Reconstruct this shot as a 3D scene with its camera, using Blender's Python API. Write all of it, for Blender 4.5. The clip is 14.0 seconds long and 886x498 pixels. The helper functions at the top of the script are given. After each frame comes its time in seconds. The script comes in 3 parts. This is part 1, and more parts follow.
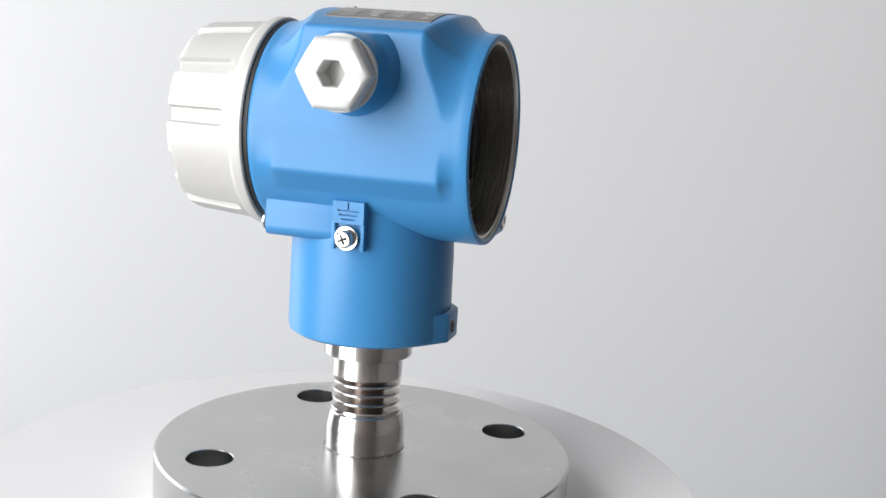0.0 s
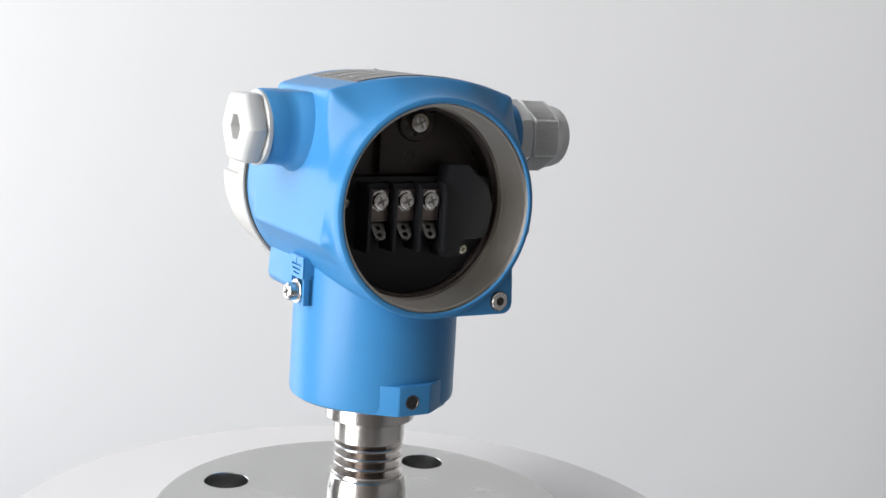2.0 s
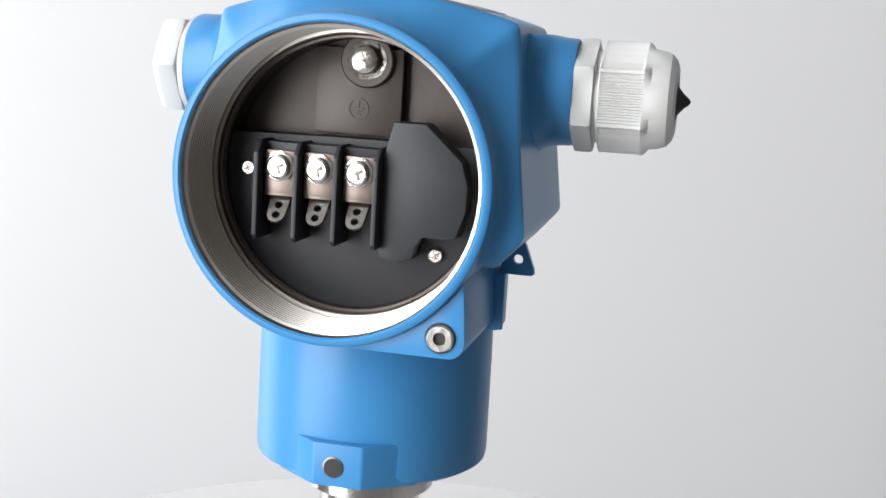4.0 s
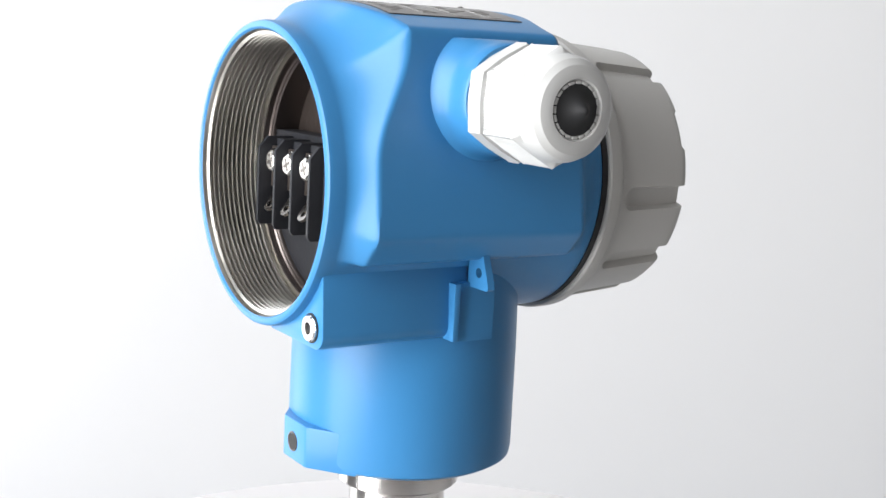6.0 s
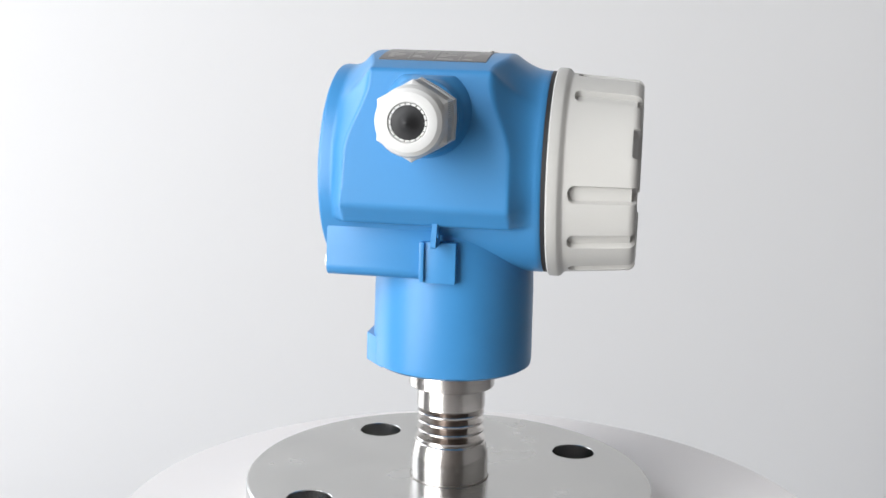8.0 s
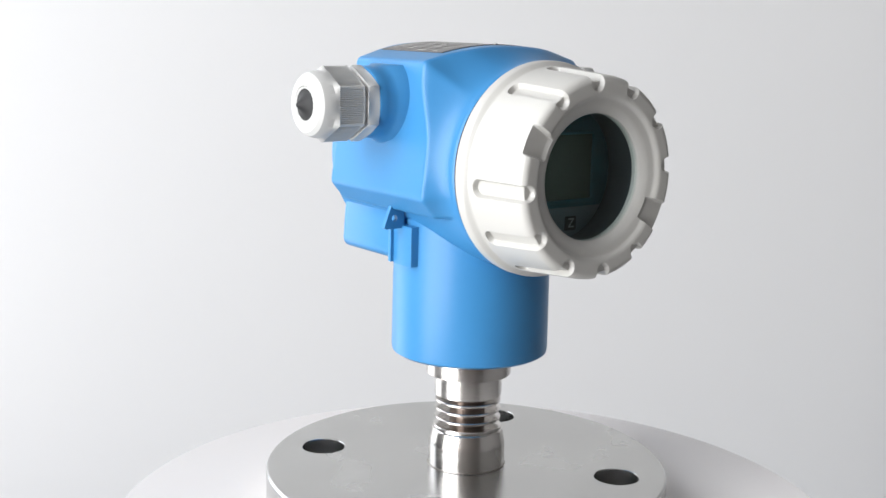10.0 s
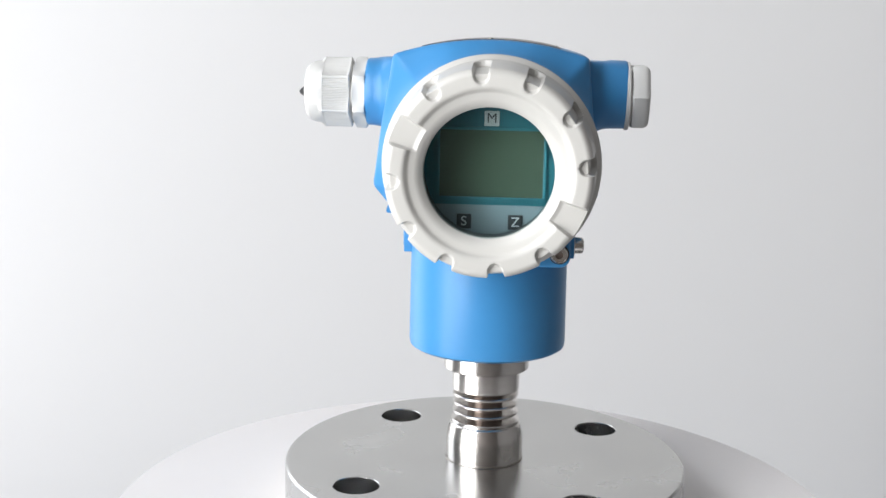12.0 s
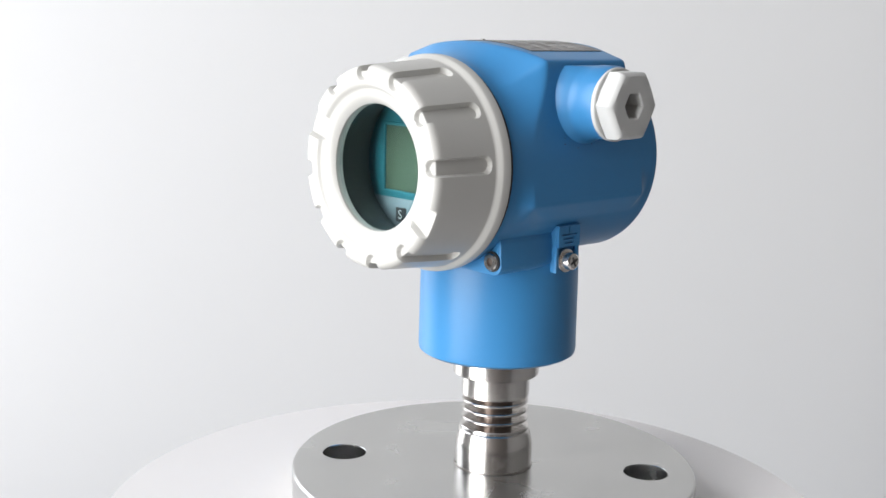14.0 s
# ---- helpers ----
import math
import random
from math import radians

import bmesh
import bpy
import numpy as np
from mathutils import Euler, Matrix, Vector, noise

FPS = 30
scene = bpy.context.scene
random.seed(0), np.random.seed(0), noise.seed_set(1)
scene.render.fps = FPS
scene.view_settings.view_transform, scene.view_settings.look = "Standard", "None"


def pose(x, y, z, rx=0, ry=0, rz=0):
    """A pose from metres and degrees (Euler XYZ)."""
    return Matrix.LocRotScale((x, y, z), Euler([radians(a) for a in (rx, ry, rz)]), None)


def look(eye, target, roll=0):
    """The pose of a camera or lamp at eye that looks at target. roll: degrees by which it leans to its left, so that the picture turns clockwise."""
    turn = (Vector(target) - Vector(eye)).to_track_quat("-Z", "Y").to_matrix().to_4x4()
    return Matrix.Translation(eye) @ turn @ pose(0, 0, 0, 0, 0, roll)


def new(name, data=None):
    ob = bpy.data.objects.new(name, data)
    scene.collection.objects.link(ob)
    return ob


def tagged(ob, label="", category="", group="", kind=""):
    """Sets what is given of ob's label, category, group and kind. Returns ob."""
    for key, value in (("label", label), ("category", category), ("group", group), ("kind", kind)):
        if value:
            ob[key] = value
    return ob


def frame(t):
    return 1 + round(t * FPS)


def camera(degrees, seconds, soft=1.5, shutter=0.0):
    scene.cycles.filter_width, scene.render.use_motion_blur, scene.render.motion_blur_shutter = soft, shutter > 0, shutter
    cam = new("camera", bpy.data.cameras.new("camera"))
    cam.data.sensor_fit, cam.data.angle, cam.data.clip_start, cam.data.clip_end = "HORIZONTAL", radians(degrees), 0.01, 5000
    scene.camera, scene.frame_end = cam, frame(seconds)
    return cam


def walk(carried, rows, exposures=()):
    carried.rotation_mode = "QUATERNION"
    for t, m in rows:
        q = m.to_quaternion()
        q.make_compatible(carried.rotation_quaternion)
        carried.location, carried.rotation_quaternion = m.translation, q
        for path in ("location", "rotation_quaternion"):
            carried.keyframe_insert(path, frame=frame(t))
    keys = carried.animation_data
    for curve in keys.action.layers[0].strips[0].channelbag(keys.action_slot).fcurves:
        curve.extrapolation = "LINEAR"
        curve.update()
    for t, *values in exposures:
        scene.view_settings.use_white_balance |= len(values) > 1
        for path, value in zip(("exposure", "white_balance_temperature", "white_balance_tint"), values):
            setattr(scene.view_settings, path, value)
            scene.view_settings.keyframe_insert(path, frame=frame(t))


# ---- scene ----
cam = camera(39.68, 14.0, soft=1.5)

# seconds, camera x, y, z, pitch, roll, turn of the turntable
ROWS = [
    (0.0, 0.0376, -0.4754, 0.1928, -11.22, 3.43, 68.68),
    (0.5, 0.0359, -0.4764, 0.1951, -11.45, 3.56, 57.83),
    (1.0, 0.0340, -0.4779, 0.1927, -10.96, 3.52, 46.77),
    (1.5, 0.0313, -0.4779, 0.1970, -10.49, 3.23, 35.88),
    (2.0, 0.0279, -0.4746, 0.2021, -9.57, 3.62, 25.31),
    (2.5, 0.0228, -0.3941, 0.1930, -10.69, 3.43, 13.19),
    (3.0, 0.0175, -0.3384, 0.1811, -10.28, 3.44, 3.21),
    (3.2, 0.0160, -0.3383, 0.1800, -10.20, 3.42, -1.01),
    (3.7, 0.0127, -0.3386, 0.1783, -9.76, 3.42, -11.68),
    (4.2, 0.0096, -0.3394, 0.1770, -9.12, 3.43, -22.43),
    (4.75, 0.0062, -0.3402, 0.1759, -8.46, 3.43, -34.36),
    (5.3, 0.0025, -0.3406, 0.1755, -8.17, 3.44, -46.36),
    (5.5, 0.0009, -0.3394, 0.1770, -8.44, 3.41, -50.78),
    (6.0, -0.0020, -0.3424, 0.1808, -9.61, 3.22, -61.58),
    (6.5, -0.0062, -0.3949, 0.1908, -9.31, 2.98, -72.02),
    (7.0, -0.0118, -0.4436, 0.1914, -9.55, 2.44, -83.25),
    (7.5, -0.0129, -0.4615, 0.1969, -9.97, 1.66, -94.11),
    (8.0, -0.0160, -0.4763, 0.1986, -10.21, 1.54, -105.17),
    (8.2, -0.0171, -0.4763, 0.1995, -10.29, 1.43, -109.58),
    (8.7, -0.0170, -0.4763, 0.1994, -10.38, 1.37, -120.42),
    (9.2, -0.0167, -0.4762, 0.1991, -10.46, 1.33, -131.15),
    (9.75, -0.0163, -0.4762, 0.1984, -10.51, 1.31, -142.78),
    (10.3, -0.0162, -0.4762, 0.1973, -10.53, 1.30, -154.17),
    (10.5, -0.0164, -0.4763, 0.1944, -10.37, 1.55, -158.18),
    (11.0, -0.0160, -0.4756, 0.1969, -10.60, 1.30, -168.20),
    (11.5, -0.0148, -0.4761, 0.1974, -10.65, 1.24, -178.69),
    (12.0, -0.0148, -0.4777, 0.1963, -10.53, 1.07, -189.33),
    (12.5, -0.0137, -0.4800, 0.1969, -10.37, 1.27, -200.14),
    (13.0, -0.0147, -0.4810, 0.1942, -10.05, 1.16, -211.01),
    (13.5, -0.0142, -0.4801, 0.1940, -10.10, 1.11, -221.63),
    (14.0, -0.0121, -0.4776, 0.1964, -10.49, 1.41, -232.08),
]


def eye_pose(x, y, z, pitch, roll):
    e = Vector((x, y, z))
    ahead = Vector((0, math.cos(radians(pitch)), math.sin(radians(pitch))))
    return look(e, e + ahead, roll)


walk(cam, [(t, eye_pose(x, y, z, p, r)) for t, x, y, z, p, r, a in ROWS], exposures=[(0.0, 0.24), (2.0, 0.26), (3.0, 0.28), (5.5, 0.50), (6.5, 0.60), (7.0, 0.57), (7.5, 0.34), (8.0, 0.32), (14.0, 0.32)])

# ---- light ----
world = bpy.data.worlds.new("world")
scene.world = world
world.use_nodes = True
wn = world.node_tree.nodes
sky = wn.new("ShaderNodeTexSky")
sky.sky_type = "NISHITA"
sky.sun_disc = False
sky.sun_elevation, sky.sun_rotation = radians(40), radians(200)
wn["Background"].inputs[1].default_value = 0.12
world.node_tree.links.new(sky.outputs[0], wn["Background"].inputs[0])


def window_light(name, place, aim, wide, high, watts, colour):
    data = bpy.data.lights.new(name, "AREA")
    data.shape, data.size, data.size_y, data.energy, data.color = "RECTANGLE", wide, high, watts, colour
    ob = new(name, data)
    ob.matrix_world = look(place, aim)
    return ob


# daylight in the openings of the two side windows
window_light("window_daylight", (-1.29, -1.35, 0.675), (0.0, -1.35, 0.675), 1.88, 2.53, 95.0, (0.985, 0.99, 0.997))
window_light("window_daylight", (-1.29, 0.95, 0.50), (0.0, 0.95, 0.50), 1.08, 2.58, 18.3, (0.985, 0.99, 0.997))

# ---- materials ----


def material(name, colour, rough=0.5, metal=0.0, grain=0.0, grain_size=400.0, stain=0.06, stain_size=18.0, coat=0.0, stretch=(1, 1, 1), rough_var=0.1):
    """Principled surface with a fine bump and a coarse change of tone."""
    m = bpy.data.materials.new(name)
    m.use_nodes = True
    nt = m.node_tree
    n, l = nt.nodes, nt.links
    b = n["Principled BSDF"]
    b.inputs["Metallic"].default_value = metal
    b.inputs["Coat Weight"].default_value = coat
    b.inputs["Coat Roughness"].default_value = 0.15
    tc = n.new("ShaderNodeTexCoord")
    mp = n.new("ShaderNodeMapping")
    mp.inputs["Scale"].default_value = stretch
    l.new(tc.outputs["Object"], mp.inputs["Vector"])
    big = n.new("ShaderNodeTexNoise")
    big.inputs["Scale"].default_value = stain_size
    big.inputs["Detail"].default_value = 6
    l.new(mp.outputs[0], big.inputs["Vector"])
    mix = n.new("ShaderNodeMix")
    mix.data_type = "RGBA"
    mix.inputs["A"].default_value = (*[c * (1 - stain) for c in colour], 1)
    mix.inputs["B"].default_value = (*[min(1, c * (1 + stain)) for c in colour], 1)
    l.new(big.outputs["Fac"], mix.inputs["Factor"])
    l.new(mix.outputs["Result"], b.inputs["Base Color"])
    rr = n.new("ShaderNodeMapRange")
    rr.inputs["To Min"].default_value = max(0.02, rough - rough_var)
    rr.inputs["To Max"].default_value = min(1, rough + rough_var)
    l.new(big.outputs["Fac"], rr.inputs["Value"])
    l.new(rr.outputs[0], b.inputs["Roughness"])
    if grain:
        fine = n.new("ShaderNodeTexNoise")
        fine.inputs["Scale"].default_value = grain_size
        fine.inputs["Detail"].default_value = 3
        l.new(mp.outputs[0], fine.inputs["Vector"])
        bump = n.new("ShaderNodeBump")
        bump.inputs["Strength"].default_value = grain
        bump.inputs["Distance"].default_value = 0.0004
        l.new(fine.outputs["Fac"], bump.inputs["Height"])
        l.new(bump.outputs[0], b.inputs["Normal"])
    return m


def turned_steel(name, colour, rough, rings=2600.0, strength=0.12):
    """Lathe-turned steel: fine rings round the upright axis and broad smears."""
    m = material(name, colour, rough, 1.0, 0, 400, 0.24, 30.0, rough_var=0.12)
    nt = m.node_tree
    n, l = nt.nodes, nt.links
    tc = n.new("ShaderNodeTexCoord")
    sep = n.new("ShaderNodeSeparateXYZ")
    l.new(tc.outputs["Object"], sep.inputs[0])
    comb = n.new("ShaderNodeCombineXYZ")
    l.new(sep.outputs[0], comb.inputs[0])
    l.new(sep.outputs[1], comb.inputs[1])
    ln = n.new("ShaderNodeVectorMath")
    ln.operation = "LENGTH"
    l.new(comb.outputs[0], ln.inputs[0])
    add = n.new("ShaderNodeMath")
    l.new(ln.outputs["Value"], add.inputs[0])
    l.new(sep.outputs[2], add.inputs[1])
    no = n.new("ShaderNodeTexNoise")
    no.noise_dimensions = "1D"
    no.inputs["Scale"].default_value = rings
    no.inputs["Detail"].default_value = 2
    l.new(add.outputs[0], no.inputs["W"])
    bump = n.new("ShaderNodeBump")
    bump.inputs["Strength"].default_value = strength
    bump.inputs["Distance"].default_value = 0.0003
    l.new(no.outputs["Fac"], bump.inputs["Height"])
    l.new(bump.outputs[0], n["Principled BSDF"].inputs["Normal"])
    return m


BLUE = material("blue_paint", (0.041, 0.205, 0.44), 0.36, 0, 0.05, 900, 0.04, 30, coat=0.03, rough_var=0.05)
BLUE.node_tree.nodes["Principled BSDF"].inputs["Specular IOR Level"].default_value = 0.34
CAP = material("warm_white_paint", (0.480, 0.472, 0.448), 0.40, 0, 0.06, 800, 0.03, 25, coat=0.15)
WHITE = material("white_nylon", (0.535, 0.535, 0.523), 0.45, 0, 0.08, 700, 0.05, 60)
STEEL_FLANGE = turned_steel("turned_flange_steel", (0.56, 0.56, 0.55), 0.25, 1500, 0.010)
STEEL_NECK = turned_steel("turned_neck_steel", (0.68, 0.655, 0.63), 0.22, 2200, 0.012)
STEEL = material("plated_steel", (0.68, 0.66, 0.63), 0.21, 1, 0.1, 900, 0.12, 120)
ALU = material("machined_aluminium", (0.57, 0.545, 0.50), 0.33, 1, 0.06, 900, 0.12, 60)
TAG = material("dull_tinned_steel", (0.30, 0.28, 0.26), 0.28, 1, 0.1, 700, 0.15, 90)
# brown clamp plates; also colours in shade on the neck spindle and screw sockets
BROWN = material("brown_plate_and_shade", (0.22, 0.18, 0.16), 0.35, 0.9, 0.1, 700, 0.15, 90)
# rubber parts; also the painted shade of the clamp hole and cross slots
RUBBER = material("black_rubber_and_shade", (0.013, 0.013, 0.014), 0.6, 0, 0.1, 600, 0.1)
BLACK = material("black_plastic", (0.013, 0.014, 0.018), 0.52, 0, 0.12, 700, 0.12, 60)
CAST = material("dark_cast_plate", (0.046, 0.036, 0.032), 0.38, 0.3, 0.2, 500, 0.15, 60)
NAMEPLATE = material("dark_nameplate", (0.105, 0.097, 0.092), 0.30, 0.35, 0.04, 600, 0.1, 60)
TUBE = material("dark_grey_tube", (0.022, 0.026, 0.029), 0.32, 0, 0.05, 500, 0.08, 60)
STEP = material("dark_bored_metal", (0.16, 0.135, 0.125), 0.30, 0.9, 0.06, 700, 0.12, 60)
PRINT = material("pale_print", (0.34, 0.33, 0.32), 0.5)
TEAL = material("teal_panel", (0.019, 0.14, 0.175), 0.45, 0, 0.03, 500, 0.05)
PANEL = material("pale_panel", (0.19, 0.245, 0.275), 0.5, 0, 0.03, 500, 0.05)
LCD = material("green_grey_lcd", (0.060, 0.092, 0.064), 0.24, 0.1, 0, 500, 0.05)
DARKKEY = material("dark_key", (0.03, 0.035, 0.04), 0.4)
PALEKEY = material("pale_key", (0.50, 0.53, 0.54), 0.4)
DISC = material("white_turntable_plastic", (0.81, 0.785, 0.775), 0.5, 0, 0.05, 300, 0.02, 12)
PAPER = material("white_backdrop_paint", (0.80, 0.80, 0.805), 0.75, 0, 0.08, 120, 0.012, 2.0)
WALL = material("grey_wall_paint", (0.27, 0.27, 0.275), 0.8, 0, 0.1, 80, 0.03, 2.0)
SHADE = material("dull_grey_unseen_wall_paint", (0.18, 0.175, 0.172), 0.8, 0, 0.1, 80, 0.04, 2.0)
DIM = material("dim_unseen_wall_paint", (0.095, 0.082, 0.075), 0.8, 0, 0.1, 80, 0.05, 2.0)
GLASS = bpy.data.materials.new("clear_glass")
GLASS.use_nodes = True
gb = GLASS.node_tree.nodes["Principled BSDF"]
gb.inputs["Transmission Weight"].default_value = 1.0
gb.inputs["Roughness"].default_value = 0.0
gb.inputs["IOR"].default_value = 1.24
gb.inputs["Base Color"].default_value = (0.72, 0.83, 0.83, 1)

# ---- mesh helpers ----
BX, BZ = -0.002, 0.1277          # axis of the round housing, along y
SZ = 0.1520                      # height of the side entries
H = pose(0.0010, -0.0022, -0.0012, 0, 0, 5.4)  # housing on the flange


def part(name, bm, mat, parent, label="", m=None, sharp=35, kind=""):
    """Links a bmesh as one mesh under a thing or a part."""
    if m is not None:
        bm.transform(m)
    bmesh.ops.recalc_face_normals(bm, faces=bm.faces)
    me = bpy.data.meshes.new(name)
    bm.to_mesh(me)
    bm.free()
    me.materials.append(mat)
    me.shade_smooth()
    me.set_sharp_from_angle(angle=radians(sharp))
    ob = new(name, me)
    if parent is not None:
        ob.parent = parent
    return tagged(ob, label=label, kind=kind)


def grid(bm, rows, around=True, cap_start=False, cap_end=False):
    """Quads between rows of points."""
    vs = [[bm.verts.new(p) for p in r] for r in rows]
    for a, b in zip(vs, vs[1:]):
        n = len(a)
        for i in range(n if around else n - 1):
            j = (i + 1) % n
            bm.faces.new((a[i], a[j], b[j], b[i]))
    if cap_start:
        bm.faces.new(vs[0][::-1])
    if cap_end:
        bm.faces.new(vs[-1])
    return vs


def turn(bm, profile, axis="z", at=(0, 0, 0), segs=64, start=True, end=True):
    """Revolves (radius, height) pairs about an axis through at."""
    rows = []
    for r, h in profile:
        row = []
        for i in range(segs):
            a = 2 * math.pi * i / segs
            c, s = r * math.cos(a), r * math.sin(a)
            p = {"x": (h, c, s), "y": (c, h, s), "z": (c, s, h)}[axis]
            row.append(Vector(p) + Vector(at))
        rows.append(row)
    grid(bm, rows, True, start, end)
    return bm


def prism(bm, outline, axis, lo, hi, bevel=0.0):
    """Extrudes a 2D outline along an axis."""
    def put(u, v, h):
        return {"x": (h, u, v), "y": (u, h, v), "z": (u, v, h)}[axis]
    own = bmesh.new()
    grid(own, [[put(u, v, lo) for u, v in outline], [put(u, v, hi) for u, v in outline]], True, True, True)
    if bevel:
        bmesh.ops.recalc_face_normals(own, faces=own.faces)
        bmesh.ops.bevel(own, geom=list(own.edges), offset=bevel, segments=2, affect="EDGES", profile=0.6)
    join(bm, own)
    return bm


def join(bm, other):
    me = bpy.data.meshes.new("tmp")
    other.to_mesh(me)
    other.free()
    bm.from_mesh(me)
    bpy.data.meshes.remove(me)


def block(bm, x0, x1, y0, y1, z0, z1, bevel=0.0004):
    return prism(bm, [(x0, y0), (x1, y0), (x1, y1), (x0, y1)], "z", z0, z1, bevel)


def ngon(n, r, spin=0.0, cx=0.0, cy=0.0):
    return [(cx + r * math.cos(2 * math.pi * i / n + spin), cy + r * math.sin(2 * math.pi * i / n + spin)) for i in range(n)]


def smoothstep(a, b, x):
    u = min(1, max(0, (x - a) / (b - a)))
    return u * u * (3 - 2 * u)


# ---- the setting: a bare white wall in a closed room with two side windows ----
X0, X1, Y0, Y1, ZF, ZC = -1.3, 2.0, -2.4, 1.6, -0.95, 2.1
WINDOWS = ((-2.3, -0.40, -0.6, 1.95), (0.40, 1.50, -0.8, 1.8))   # y from, to, z from, to


def build_room():
    def slab(name, boxes, mat, label, category="wall"):
        b = bmesh.new()
        for x0, x1, y0, y1, z0, z1 in boxes:
            block(b, x0, x1, y0, y1, z0, z1, 0)
        tagged(part(name, b, mat, None, label), category=category, kind="structure")
    slab("wall_north", [(X0 - 0.1, X1 + 0.1, Y1, Y1 + 0.1, ZF - 0.1, ZC)], PAPER, "smooth matt white painted wall behind the turntable")
    # two unseen walls, kept dark to cut bounced light and darken reflections
    slab("wall_south", [(X0 - 0.1, X1 + 0.1, Y0 - 0.1, Y0, ZF - 0.1, ZC)], DIM, "plain unseen wall, kept dim to darken reflections in the steel")
    slab("wall_east", [(X1, X1 + 0.1, Y0, Y1, ZF - 0.1, ZC)], SHADE, "plain unseen painted wall, kept dull to hold back bounced light")
    (a0, a1, az0, az1), (b0, b1, bz0, bz1) = WINDOWS
    w = (X0 - 0.1, X0)
    slab("wall_west", [(*w, Y0, a0, ZF - 0.1, ZC), (*w, a1, b0, ZF - 0.1, ZC), (*w, b1, Y1, ZF - 0.1, ZC), (*w, a0, a1, ZF - 0.1, az0), (*w, a0, a1, az1, ZC), (*w, b0, b1, ZF - 0.1, bz0), (*w, b0, b1, bz1, ZC)], WALL, "painted wall with two tall window openings")
    slab("ceiling", [(X0 - 0.1, X1 + 0.1, Y0 - 0.1, Y1 + 0.1, ZC, ZC + 0.1)], WALL, "plain painted ceiling", "ceiling")
    slab("floor", [(X0, X1, Y0, Y1, ZF - 0.1, ZF)], WALL, "plain pale floor", "floor")


build_room()

# ---- turntable ----
turntable = tagged(new("turntable"), "round white plastic display turntable carrying the transmitter", "turntable")


def build_turntable():
    bm = bmesh.new()
    turn(bm, [(0.1465, -0.014), (0.1475, -0.0125), (0.1475, -0.0015), (0.1465, 0.0)], segs=160)
    part("platter", bm, DISC, turntable, sharp=50)
    bm = bmesh.new()
    turn(bm, [(0.112, -0.06), (0.112, -0.024), (0.108, -0.020), (0.06, -0.020), (0.06, -0.0145)], segs=96)
    part("base", bm, DISC, turntable)


build_turntable()


def build_stand():
    bm = bmesh.new()
    turn(bm, [(0.16, ZF), (0.16, ZF + 0.02), (0.155, ZF + 0.025), (0.10, ZF + 0.03), (0.10, -0.065), (0.12, -0.064), (0.12, -0.060)], segs=64)
    tagged(part("pedestal", bm, DISC, None, "plain white round pedestal under the turntable"), category="pedestal")


build_stand()

# ---- the transmitter ----
transmitter = tagged(new("pressure_transmitter"), "blue painted pressure transmitter with white display cap on a steel flange", "transmitter")


def build_flange():
    bm = bmesh.new()
    R, holes, r, T = 0.0825, 0.0625, 0.009, 0.018
    loops = []
    for z, ro, rh in ((-T, R, r), (0.0, R - 0.0008, r + 0.0003)):
        outer = [bm.verts.new((x, y, z)) for x, y in ngon(160, ro)]
        rings = [outer]
        for k in range(4):
            a = math.pi / 4 + k * math.pi / 2
            rings.append([bm.verts.new((x, y, z)) for x, y in ngon(40, rh, 0, holes * math.cos(a), holes * math.sin(a))])
        edges = []
        for ring in rings:
            for i in range(len(ring)):
                edges.append(bm.edges.new((ring[i], ring[(i + 1) % len(ring)])))
        bmesh.ops.triangle_fill(bm, edges=edges, use_beauty=True, normal=(0, 0, 1))
        loops.append(rings)
    mids = []
    for k, ring in enumerate(loops[1]):
        if k == 0:
            mids.append([bm.verts.new((x, y, -0.0008)) for x, y in ngon(160, R)])
        else:
            a = math.pi / 4 + (k - 1) * math.pi / 2
            mids.append([bm.verts.new((x, y, -0.0003)) for x, y in ngon(40, r, 0, holes * math.cos(a), holes * math.sin(a))])
    for lo, mid, hi in zip(loops[0], mids, loops[1]):
        for a, b in ((lo, mid), (mid, hi)):
            n = len(a)
            for i in range(n):
                j = (i + 1) % n
                bm.faces.new((a[i], a[j], b[j], b[i]))
    part("flange", bm, STEEL_FLANGE, transmitter, "round turned steel flange with four bolt holes", sharp=30)


